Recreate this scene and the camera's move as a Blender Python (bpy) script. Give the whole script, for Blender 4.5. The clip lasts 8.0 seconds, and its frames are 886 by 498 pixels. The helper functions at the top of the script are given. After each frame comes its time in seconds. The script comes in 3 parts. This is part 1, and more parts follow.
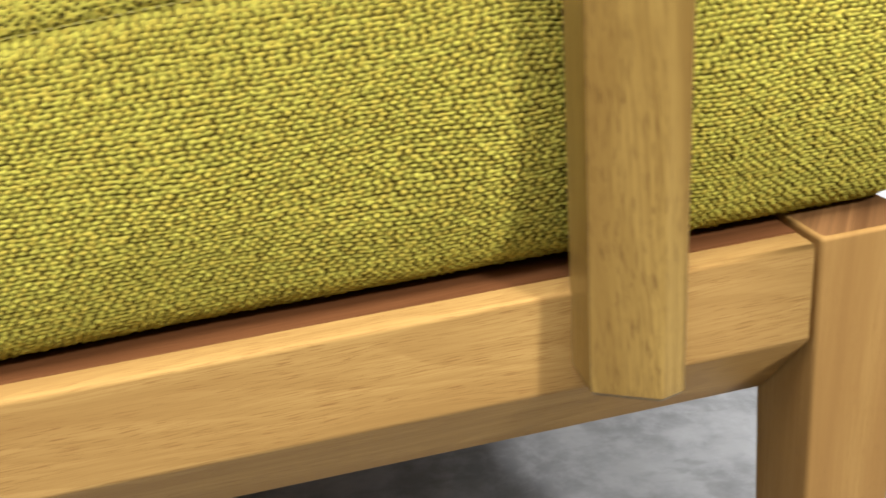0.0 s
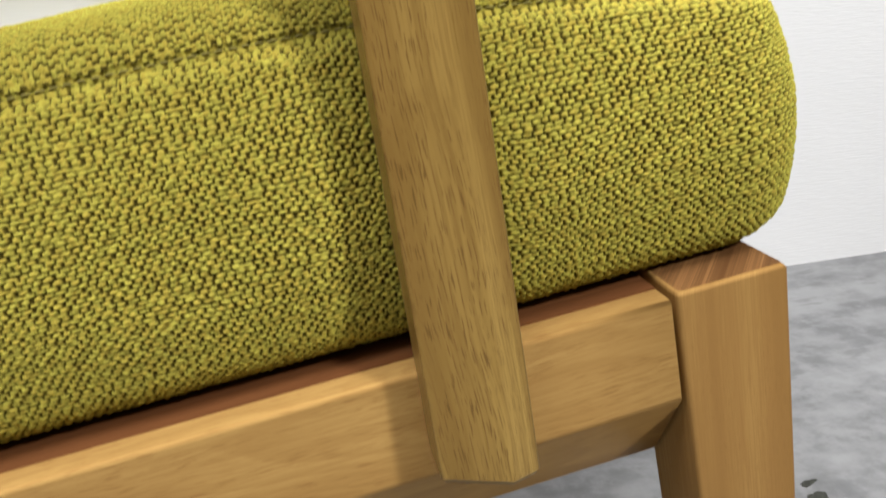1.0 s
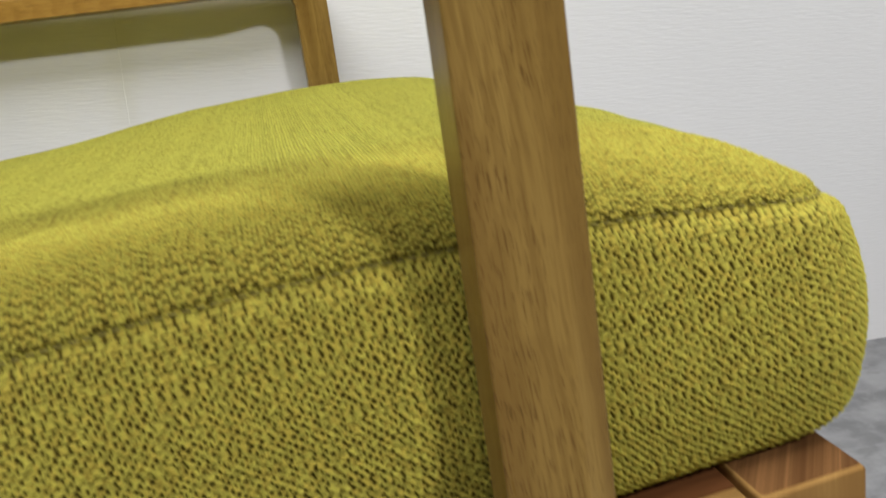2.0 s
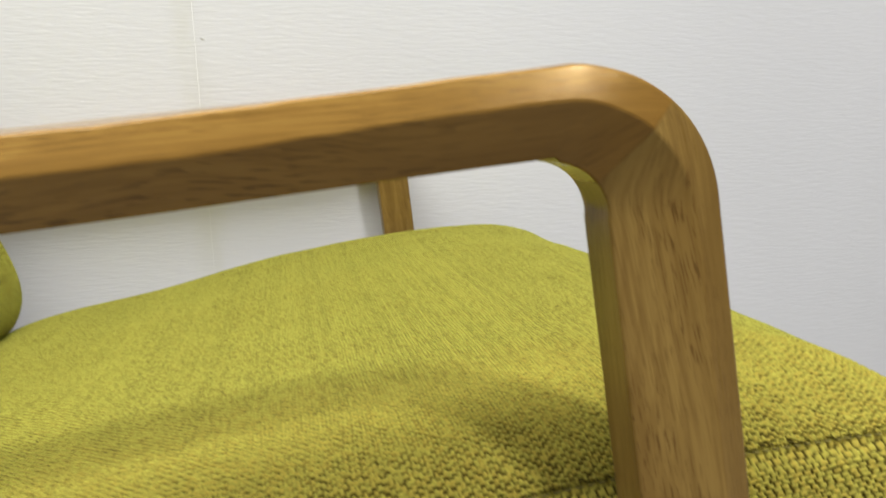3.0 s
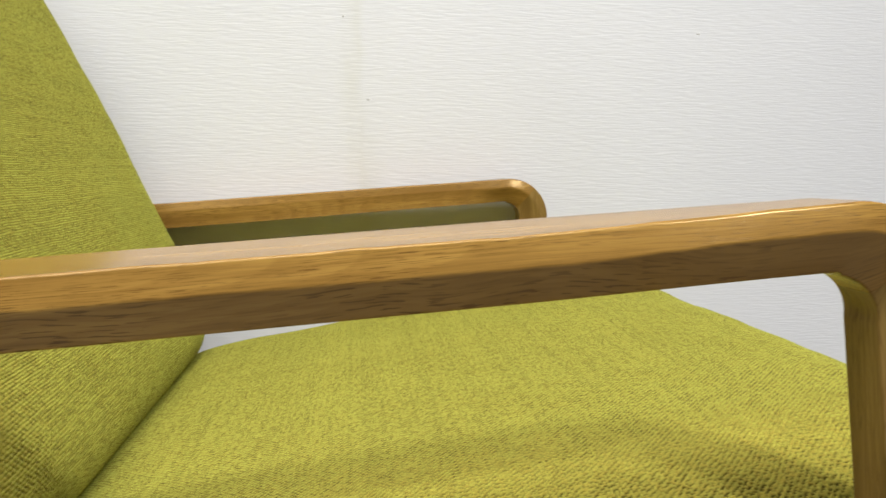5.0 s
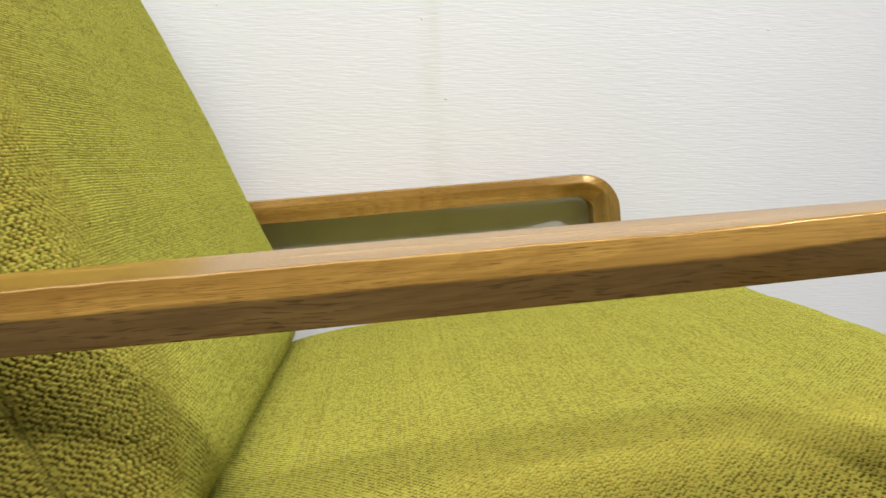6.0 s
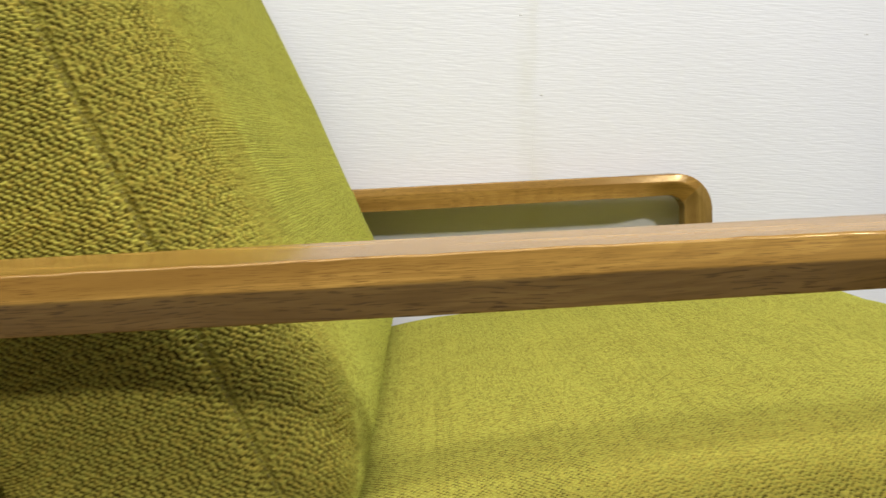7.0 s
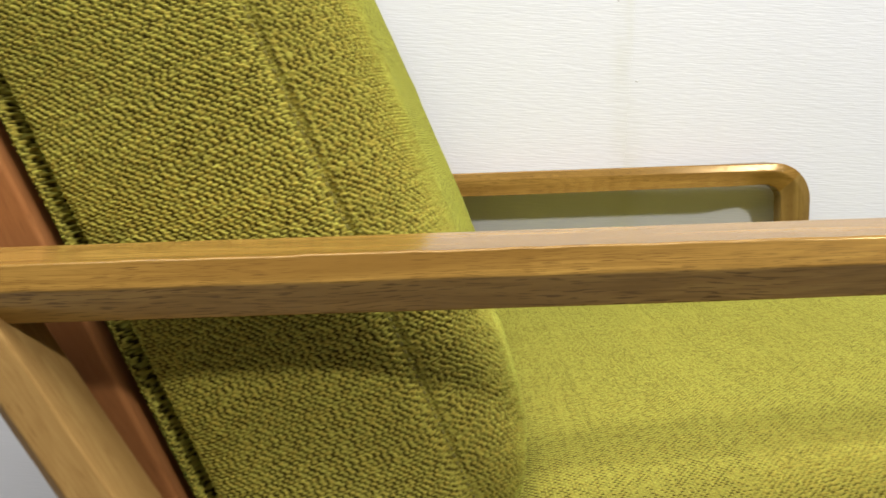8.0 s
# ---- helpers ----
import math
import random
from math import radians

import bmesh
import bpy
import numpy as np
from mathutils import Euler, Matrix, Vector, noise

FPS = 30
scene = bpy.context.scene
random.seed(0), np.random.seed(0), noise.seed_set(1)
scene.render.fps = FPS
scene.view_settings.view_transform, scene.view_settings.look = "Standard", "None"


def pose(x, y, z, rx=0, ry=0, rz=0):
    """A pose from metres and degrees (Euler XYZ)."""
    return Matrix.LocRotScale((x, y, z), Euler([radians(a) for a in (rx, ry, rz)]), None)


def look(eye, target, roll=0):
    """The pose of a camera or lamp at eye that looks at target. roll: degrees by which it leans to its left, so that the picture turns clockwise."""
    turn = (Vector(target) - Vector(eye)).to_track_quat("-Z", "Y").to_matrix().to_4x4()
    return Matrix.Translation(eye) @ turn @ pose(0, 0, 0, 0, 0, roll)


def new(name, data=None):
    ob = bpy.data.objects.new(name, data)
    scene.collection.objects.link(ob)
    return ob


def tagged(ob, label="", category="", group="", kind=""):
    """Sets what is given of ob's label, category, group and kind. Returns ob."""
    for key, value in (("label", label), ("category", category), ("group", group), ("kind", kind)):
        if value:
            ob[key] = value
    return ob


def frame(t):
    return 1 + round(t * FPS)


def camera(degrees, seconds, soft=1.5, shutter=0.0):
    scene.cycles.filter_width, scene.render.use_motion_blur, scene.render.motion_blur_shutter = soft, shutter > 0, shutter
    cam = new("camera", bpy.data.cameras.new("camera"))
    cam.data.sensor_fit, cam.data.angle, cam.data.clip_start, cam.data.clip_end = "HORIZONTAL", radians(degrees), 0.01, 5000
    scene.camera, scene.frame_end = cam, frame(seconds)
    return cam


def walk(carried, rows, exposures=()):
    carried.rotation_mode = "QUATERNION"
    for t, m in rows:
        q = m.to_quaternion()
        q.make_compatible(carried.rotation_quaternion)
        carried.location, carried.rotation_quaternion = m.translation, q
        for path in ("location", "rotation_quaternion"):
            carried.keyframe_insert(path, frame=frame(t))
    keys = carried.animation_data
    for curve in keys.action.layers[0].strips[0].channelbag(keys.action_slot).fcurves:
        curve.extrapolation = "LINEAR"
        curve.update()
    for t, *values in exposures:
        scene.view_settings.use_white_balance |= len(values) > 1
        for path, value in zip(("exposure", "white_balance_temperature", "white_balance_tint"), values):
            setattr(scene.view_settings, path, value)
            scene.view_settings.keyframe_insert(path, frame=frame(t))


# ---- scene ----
cam = camera(58.8, 8.0, soft=1.55, shutter=0.5)
PATH = [
    (0, (0.015, -0.003, 0.429), (0.355, 1.813, -0.338), 0.8),
    (0.5, (0.057, -0.002, 0.425), (0.428, 1.831, -0.283), -1.7),
    (1, (0.076, 0.001, 0.432), (0.454, 1.859, -0.202), -3.7),
    (1.2, (0.077, 0.003, 0.44), (0.458, 1.873, -0.157), -3.9),
    (2.3, (0.026, 0.03, 0.517), (0.483, 1.916, 0.035), -2.7),
    (2.5, (0.018, 0.027, 0.53), (0.454, 1.932, 0.105), -2.9),
    (3, (-0.006, 0.02, 0.555), (0.389, 1.958, 0.261), -2.5),
    (3.5, (-0.033, 0.007, 0.57), (0.333, 1.962, 0.365), -1.5),
    (4, (-0.054, -0.007, 0.576), (0.275, 1.959, 0.417), -0.9),
    (4.5, (-0.079, -0.018, 0.58), (0.211, 1.955, 0.429), -0.3),
    (4.7, (-0.093, -0.021, 0.583), (0.182, 1.952, 0.412), -0.0),
    (5.8, (-0.159, -0.054, 0.588), (0.018, 1.925, 0.364), -0.4),
    (6, (-0.17, -0.058, 0.59), (-0.009, 1.924, 0.371), -0.4),
    (6.5, (-0.207, -0.066, 0.59), (-0.081, 1.919, 0.375), 0.2),
    (7, (-0.25, -0.071, 0.587), (-0.167, 1.914, 0.356), 1.3),
    (7.5, (-0.293, -0.071, 0.588), (-0.251, 1.911, 0.329), 2.1),
    (8, (-0.329, -0.075, 0.587), (-0.325, 1.906, 0.312), 2.1),
]
walk(cam, [(t, look(eye, target, roll)) for t, eye, target, roll in PATH], exposures=[(0.0, 0.95), (0.5, 0.77), (1.0, 0.47), (1.5, 0.25), (2.5, -0.3), (3.5, -0.05), (4.5, -0.1), (6.5, -0.12), (7.5, -0.05), (8.0, 0.02)])

# ---- light: a closed room under area lamps out of view ----
world = bpy.data.worlds.new("room_air")
world.use_nodes = True
world.node_tree.nodes["Background"].inputs[0].default_value = (0.9, 0.95, 1.0, 1)
world.node_tree.nodes["Background"].inputs[1].default_value = 0.05
scene.world = world


def unseen_lamp(x, y, size_x, size_y, watts, colour):
    data = bpy.data.lights.new("unseen_lamp", "AREA")
    data.shape, data.size, data.size_y, data.energy, data.color = "RECTANGLE", size_x, size_y, watts, colour
    lamp = new("unseen_lamp", data)
    lamp.matrix_world = pose(x, y, 2.37)
    return lamp


unseen_lamp(1.10, -1.50, 0.26, 0.26, 72, (0.99, 0.982, 0.98))
unseen_lamp(-0.60, -0.22, 2.0, 1.1, 75, (0.985, 0.98, 1.0))
# weak warm fill from the left, added to lift the shaded side
unseen_lamp(-1.4, -1.7, 1.2, 0.4, 9, (1.0, 0.955, 0.90))


# ---- materials ----
class Nodes:
    """A short way to write node materials."""

    def __init__(self, name):
        self.mat = bpy.data.materials.new(name)
        self.mat.use_nodes = True
        self.tree = self.mat.node_tree
        self.bsdf = self.tree.nodes["Principled BSDF"]

    def add(self, kind, out=0, inputs=None, operation="", interpolation="", attribute=""):
        n = self.tree.nodes.new(kind)
        if operation:
            n.operation = operation
        if interpolation:
            n.interpolation_type = interpolation
        if attribute:
            n.attribute_name = attribute
        for key, value in (inputs or {}).items():
            self.put(n, key, value)
        return n.outputs[out]

    def put(self, n, key, value):
        if isinstance(value, bpy.types.NodeSocket):
            self.tree.links.new(value, n.inputs[key])
        else:
            n.inputs[key].default_value = value

    def math(self, op, a, b=0.0, c=0.0):
        return self.add("ShaderNodeMath", 0, {0: a, 1: b, 2: c}, operation=op)

    def smooth(self, v, lo, hi):
        return self.add("ShaderNodeMapRange", 0, {"Value": v, "From Min": lo, "From Max": hi}, interpolation="SMOOTHSTEP")

    def mix(self, f, a, b, kind="MIX"):
        n = self.tree.nodes.new("ShaderNodeMix")
        n.data_type, n.blend_type = "RGBA", kind
        self.put(n, 0, f), self.put(n, 6, a), self.put(n, 7, b)
        return n.outputs[2]

    def stretch(self, vec, scale, loc=(0, 0, 0), rot=(0, 0, 0)):
        return self.add("ShaderNodeMapping", 0, {"Vector": vec, "Scale": scale, "Location": loc, "Rotation": rot})

    def noise(self, vec, scale, detail=2.0, rough=0.5, out=0):
        return self.add("ShaderNodeTexNoise", out, {"Vector": vec, "Scale": scale, "Detail": detail, "Roughness": rough})

    def bump(self, height, distance, strength=1.0, normal=None):
        ins = {"Height": height, "Distance": distance, "Strength": strength}
        if normal:
            ins["Normal"] = normal
        return self.add("ShaderNodeBump", 0, ins)

    def set(self, **vals):
        for key, value in vals.items():
            self.put(self.bsdf, key.replace("_", " "), value)
        return self.mat


def wood(name, base, dark, pore, gloss, pores=1.0, coat=0.6, wave=0.012, pore_size=1.0, rings=0.5, streaks=0.45):
    """Lacquered oak: u of the UV map runs along the grain, in metres. Growth rings run as slender arches, with short dark pores along the grain."""
    n = Nodes(name)
    uv = n.add("ShaderNodeTexCoord", "UV")
    rnd = n.add("ShaderNodeObjectInfo", "Random")
    shift = n.add("ShaderNodeCombineXYZ", 0, {0: n.math("MULTIPLY", rnd, 7.3), 1: n.math("MULTIPLY", rnd, 3.1), 2: 0.0})
    uv = n.add("ShaderNodeVectorMath", 0, {0: uv, 1: shift}, operation="ADD")
    wob = n.noise(n.stretch(uv, (6, 24, 1)), 1.0, 2.0)
    warped = n.add("ShaderNodeVectorMath", 0, {0: uv, 1: n.add("ShaderNodeCombineXYZ", 0, {0: 0.0, 1: n.math("MULTIPLY", wob, wave), 2: 0.0})}, operation="ADD")
    # growth rings: level lines of a slowly bent field, steep across the grain
    field = n.noise(n.stretch(warped, (2.4, 16, 1)), 1.0, 1.0, 0.4)
    ring = n.math("FRACT", n.math("MULTIPLY", field, 26.0))
    late = n.math("MULTIPLY", n.smooth(ring, 0.25, 0.9), n.math("SUBTRACT", 1.0, n.smooth(ring, 0.93, 1.0)))
    broad = n.noise(n.stretch(warped, (3.0, 55, 1)), 1.0, 3.0)
    fine = n.noise(n.stretch(warped, (16, 620, 1)), 1.0, 3.0, 0.6)
    line = n.noise(n.stretch(warped, (22, 1250, 1), (9, 4, 0)), 1.0, 1.0, 0.5)
    hole = n.noise(n.stretch(warped, (80 / pore_size, 2600 / pore_size, 1)), 1.0, 1.0, 0.4)
    patch = n.noise(n.stretch(warped, (14, 80, 1), (3, 5, 0)), 1.0, 1.0)
    hole = n.math("MULTIPLY", n.smooth(hole, 0.585, 0.635), n.math("ADD", 0.25, n.math("MULTIPLY", n.smooth(patch, 0.34, 0.56), 0.75)))
    col = n.mix(n.smooth(broad, 0.3, 0.7), base, dark)
    col = n.mix(n.math("MULTIPLY", late, rings), col, dark)
    col = n.mix(n.math("MULTIPLY", n.smooth(fine, 0.42, 0.68), 0.55), col, dark)
    col = n.mix(n.math("MULTIPLY", n.smooth(line, 0.50, 0.66), streaks), col, dark)
    col = n.mix(n.math("MULTIPLY", hole, 0.72 * pores), col, pore)
    high = n.math("SUBTRACT", n.math("MULTIPLY", fine, 0.25), n.math("MULTIPLY", hole, pores))
    rough = n.math("ADD", n.math("MULTIPLY", fine, 0.10), gloss)
    return n.set(Base_Color=col, Roughness=rough, Normal=n.bump(high, 0.0003, 0.10), Specular_IOR_Level=0.5 * coat, Specular_Tint=(1.0, 0.72, 0.36, 1), IOR=1.5)


OAK = wood("oiled_oak", (0.405, 0.236, 0.054, 1), (0.210, 0.109, 0.022, 1), (0.085, 0.036, 0.008, 1), 0.15, 1.0, 1.3, 0.008, 0.9, 0.35, 0.6)
OAK_POST = wood("oak_post", (0.325, 0.212, 0.060, 1), (0.178, 0.104, 0.026, 1), (0.09, 0.045, 0.012, 1), 0.24, 1.0, 0.7, 0.008, 0.75, 0.35, 0.55)
OAK_LEG = wood("oak_leg", (0.325, 0.188, 0.060, 1), (0.240, 0.129, 0.039, 1), (0.19, 0.098, 0.028, 1), 0.5, 0.6, 0.3, 0.006, 0.6, 0.15)
OAK_PLAIN = wood("oak_rail", (0.420, 0.259, 0.086, 1), (0.300, 0.170, 0.053, 1), (0.20, 0.095, 0.028, 1), 0.40, 0.95, 0.2)
OAK_INNER = wood("oak_inner", (0.36, 0.15, 0.05, 1), (0.26, 0.10, 0.032, 1), (0.12, 0.05, 0.015, 1), 0.42, 0.5, 0.2)
OAK_END = wood("oak_end_grain", (0.24, 0.120, 0.045, 1), (0.085, 0.038, 0.014, 1), (0.06, 0.026, 0.009, 1), 0.5, 0.8, 0.2)
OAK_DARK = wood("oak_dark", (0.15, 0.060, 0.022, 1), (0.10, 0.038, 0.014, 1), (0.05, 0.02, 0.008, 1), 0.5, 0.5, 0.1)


def fabric(name, bright, mid, ochre, warp):
    """Knobbly two-tone weave: plump green weft over a darker warp, with the shade of its pits painted in. The loops on
    the near side are modelled and carry the share of warp and pit shade in a point attribute; where modelled is 0 the
    weave is fine relief. The UV map is in metres."""
    n = Nodes(name)
    uv = n.add("ShaderNodeTexCoord", "UV")
    low = n.add("ShaderNodeAttribute", "Fac", attribute="warp_shade")
    near = n.add("ShaderNodeAttribute", "Fac", attribute="modelled")
    fuzz = n.noise(uv, 1500, 2.0, 0.6)
    strand = n.noise(n.stretch(uv, (330, 900, 1), rot=(0, 0, 0.45)), 1.0, 2.0)
    tone = n.noise(uv, 330, 1.0)
    large = n.noise(uv, 9.0, 3.0)
    # the same plain weave as fine relief: weft along v, dark slots where it dives
    off = n.add("ShaderNodeVectorMath", 0, {0: n.noise(uv, 300, 1.0, out=1), 1: (0.0007, 0.0007, 0)}, operation="MULTIPLY")
    slow = n.add("ShaderNodeVectorMath", 0, {0: n.noise(uv, 20, 1.0, out=1), 1: (0.003, 0.003, 0)}, operation="MULTIPLY")
    at = n.add("ShaderNodeVectorMath", 0, {0: n.add("ShaderNodeVectorMath", 0, {0: uv, 1: off}, operation="ADD"), 1: slow}, operation="ADD")
    xyz = n.tree.nodes.new("ShaderNodeSeparateXYZ")
    n.put(xyz, 0, at)
    cu, cv = n.math("DIVIDE", xyz.outputs[1], 0.0019), n.math("DIVIDE", xyz.outputs[0], 0.0018)
    p, q = n.math("FLOOR", cu), n.math("FLOOR", cv)
    a, b = n.math("SUBTRACT", n.math("FRACT", cu), 0.5), n.math("SUBTRACT", n.math("FRACT", cv), 0.5)
    odd = n.math("FLOORED_MODULO", n.math("ADD", p, q), 2.0)
    cell = n.tree.nodes.new("ShaderNodeTexWhiteNoise")
    cell.noise_dimensions = "2D"
    n.put(cell, "Vector", n.add("ShaderNodeCombineXYZ", 0, {0: p, 1: q, 2: 0.0}))
    cell = cell.outputs["Value"]
    slot = n.math("MULTIPLY", n.math("SUBTRACT", 1.0, n.smooth(n.math("ABSOLUTE", a), 0.22, 0.36)), n.math("SUBTRACT", 1.0, n.smooth(n.math("ABSOLUTE", b), 0.30, 0.48)))
    lane = n.tree.nodes.new("ShaderNodeTexWhiteNoise")
    lane.noise_dimensions = "1D"
    n.put(lane, "W", q)
    slot = n.math("MULTIPLY", n.math("MULTIPLY", slot, odd), n.smooth(n.math("ADD", cell, n.math("MULTIPLY", lane.outputs["Value"], 0.6)), 0.70, 0.95))
    row = n.math("SUBTRACT", 1.0, n.math("MULTIPLY", n.math("MULTIPLY", b, b), 3.4))
    swell = n.math("MULTIPLY", n.math("COSINE", n.math("MULTIPLY", a, 3.14159)), n.math("SUBTRACT", 1.0, n.math("MULTIPLY", odd, 2.0)))
    knot = n.math("MULTIPLY", row, n.math("ADD", 0.72, n.math("MULTIPLY", swell, 0.2)))
    knot = n.math("MULTIPLY", knot, n.math("SUBTRACT", 1.0, n.math("MULTIPLY", slot, 0.8)))
    # the thin dark warp and painted crease shade between two rows, here and there
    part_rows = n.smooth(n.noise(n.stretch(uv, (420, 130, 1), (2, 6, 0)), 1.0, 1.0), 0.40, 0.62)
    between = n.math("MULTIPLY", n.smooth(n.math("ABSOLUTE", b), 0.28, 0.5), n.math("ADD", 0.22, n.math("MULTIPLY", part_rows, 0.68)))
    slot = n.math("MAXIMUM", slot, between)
    away = n.math("SUBTRACT", 1.0, near)
    fleck = n.math("MULTIPLY", slot, away)
    knot = n.math("MULTIPLY", knot, away)
    loop = n.add("ShaderNodeAttribute", "Fac", attribute="loop_tone")
    loop = n.math("ADD", n.math("MULTIPLY", loop, near), n.math("MULTIPLY", cell, away))
    col = n.mix(n.smooth(tone, 0.3, 0.7), mid, bright)
    col = n.mix(n.math("MULTIPLY", n.smooth(loop, 0.25, 0.85), 0.68), col, ochre)
    col = n.mix(n.math("MULTIPLY", n.math("SUBTRACT", 1.0, n.smooth(loop, 0.05, 0.4)), 0.5), col, mid)
    col = n.mix(n.math("MULTIPLY", n.smooth(strand, 0.45, 0.75), 0.35), col, mid)
    col = n.mix(n.math("MULTIPLY", n.smooth(large, 0.35, 0.75), 0.3), col, mid)
    # the warp colour also paints the shade in slots and pits
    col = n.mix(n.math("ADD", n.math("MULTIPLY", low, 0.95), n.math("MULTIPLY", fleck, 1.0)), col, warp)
    high = n.math("ADD", n.math("MULTIPLY", fuzz, 0.35), n.math("MULTIPLY", strand, 0.5))
    high = n.math("ADD", n.math("MULTIPLY", high, 0.45), n.math("MULTIPLY", knot, 2.2))
    return n.set(Base_Color=col, Roughness=0.88, Normal=n.bump(high, 0.0005, 1.0),
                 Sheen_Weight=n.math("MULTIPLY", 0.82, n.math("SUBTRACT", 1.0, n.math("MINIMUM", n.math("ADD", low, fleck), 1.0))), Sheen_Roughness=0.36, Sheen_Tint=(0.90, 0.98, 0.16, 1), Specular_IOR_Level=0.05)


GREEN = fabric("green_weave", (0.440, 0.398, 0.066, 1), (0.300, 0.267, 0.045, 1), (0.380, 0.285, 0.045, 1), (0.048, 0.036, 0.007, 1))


def plain(name, colour, rough, spread=0.12, scale=30.0, relief=0.0004):
    n = Nodes(name)
    at = n.add("ShaderNodeTexCoord", "Object")
    a = n.noise(at, scale, 4.0, 0.6)
    low = tuple(c * (1 - spread) for c in colour[:3]) + (1,)
    return n.set(Base_Color=n.mix(n.smooth(a, 0.3, 0.7), low, colour), Roughness=rough, Normal=n.bump(a, relief, 0.5))


THREAD = plain("seam_thread", (0.20, 0.17, 0.03, 1), 0.9, 0.3, 900.0)
PAINT = plain("white_paint", (0.80, 0.79, 0.76, 1), 0.7, 0.05, 3.0)
DULL = plain("bounce_dimming_brown", (0.26, 0.21, 0.14, 1), 0.8, 0.06, 3.0)
GAP_BLACK = plain("gap_shade_black", (0.015, 0.014, 0.012, 1), 0.9, 0.3, 200.0)
SCUFF = plain("grey_scuff", (0.54, 0.53, 0.49, 1), 0.8, 0.3, 800.0)


def wallpaper():
    """Embossed vinyl paper with fine level ribs and a faint stain along the joint of two strips."""
    n = Nodes("ribbed_wallpaper")
    at = n.add("ShaderNodeTexCoord", "Object")
    sway = n.add("ShaderNodeCombineXYZ", 0, {0: 0.0, 1: 0.0, 2: n.math("MULTIPLY", n.noise(n.stretch(at, (60, 1, 60)), 1.0, 1.0), 0.0022)})
    bent = n.add("ShaderNodeVectorMath", 0, {0: at, 1: sway}, operation="ADD")
    ribs = n.smooth(n.noise(n.stretch(bent, (34, 1, 430)), 1.0, 1.0, 0.5), 0.30, 0.70)
    ribs2 = n.noise(n.stretch(bent, (120, 1, 800), (3, 1, 7)), 1.0, 2.0)
    high = n.math("ADD", ribs, n.math("MULTIPLY", ribs2, 0.7))
    soil = n.noise(at, 2.2, 3.0)
    xyz = n.tree.nodes.new("ShaderNodeSeparateXYZ")
    n.put(xyz, 0, at)
    wav = n.math("MULTIPLY", n.math("SUBTRACT", n.noise(n.stretch(at, (1, 1, 5)), 1.0), 0.5), 0.03)
    off = n.math("ABSOLUTE", n.math("ADD", n.math("ADD", xyz.outputs[0], 0.089), wav))
    stain = n.math("MULTIPLY", n.math("SUBTRACT", 1.0, n.smooth(off, 0.0, 0.034)), n.smooth(n.noise(n.stretch(at, (20, 1, 6)), 1.0, 2.0), 0.3, 0.7))
    col = n.mix(n.smooth(soil, 0.3, 0.7), (0.70, 0.705, 0.708, 1), (0.735, 0.74, 0.743, 1))
    col = n.mix(n.math("MULTIPLY", stain, 0.5), col, (0.62, 0.615, 0.51, 1))
    return n.set(Base_Color=col, Roughness=0.62, Normal=n.bump(high, 0.0004, 0.34), Specular_IOR_Level=0.3)


PAPER = wallpaper()


def concrete():
    n = Nodes("grey_concrete_vinyl")
    at = n.add("ShaderNodeTexCoord", "Object")
    a = n.noise(n.stretch(at, (1, 1.6, 1)), 9, 6.0, 0.62)
    b = n.noise(n.stretch(at, (1, 1, 1), (4, 2, 0)), 38, 5.0, 0.65)
    c = n.noise(n.stretch(at, (1, 2.2, 1), (1, 7, 0)), 17, 3.0, 0.55)
    col = n.mix(n.smooth(a, 0.36, 0.64), (0.13, 0.132, 0.135, 1), (0.235, 0.238, 0.241, 1))
    col = n.mix(n.math("MULTIPLY", n.smooth(b, 0.42, 0.7), 0.5), col, (0.29, 0.293, 0.296, 1))
    col = n.mix(n.math("MULTIPLY", n.smooth(c, 0.56, 0.68), 0.45), col, (0.11, 0.11, 0.11, 1))
    return n.set(Base_Color=col, Roughness=n.math("ADD", n.math("MULTIPLY", b, 0.2), 0.36), Normal=n.bump(b, 0.0005, 0.4))


CONCRETE = concrete()


# ---- making meshes ----
def part(name, bm, material, parent=None, label="", smooth=True, weighted=False):
    mesh = bpy.data.meshes.new(name)
    bmesh.ops.recalc_face_normals(bm, faces=bm.faces)
    for f in bm.faces:
        f.smooth = smooth
    bm.to_mesh(mesh)
    bm.free()
    mesh.materials.append(material)
    ob = new(name, mesh)
    ob.parent = parent
    if label:
        ob["label"] = label
    if weighted:
        ob.modifiers.new("even_normals", "WEIGHTED_NORMAL").keep_sharp = True
    return ob


def thing(name, label, category, group="", kind=""):
    return tagged(new(name), label, category, group, kind)


def box(lo, hi, edge=0.0, grain=0):
    """A box with its edges eased; u of its UV map runs along the axis grain."""
    bm = bmesh.new()
    bmesh.ops.create_cube(bm, size=1)
    for v in bm.verts:
        v.co = Vector([lo[k] + (hi[k] - lo[k]) * (v.co[k] + 0.5) for k in range(3)])
    if edge:
        bmesh.ops.bevel(bm, geom=bm.edges[:], offset=edge, segments=2, affect="EDGES", profile=0.6)
    uv = bm.loops.layers.uv.new("UVMap")
    others = [k for k in range(3) if k != grain]
    for f in bm.faces:
        for l in f.loops:
            l[uv].uv = (l.vert.co[grain], l.vert.co[others[0]] + l.vert.co[others[1]])
    return bm


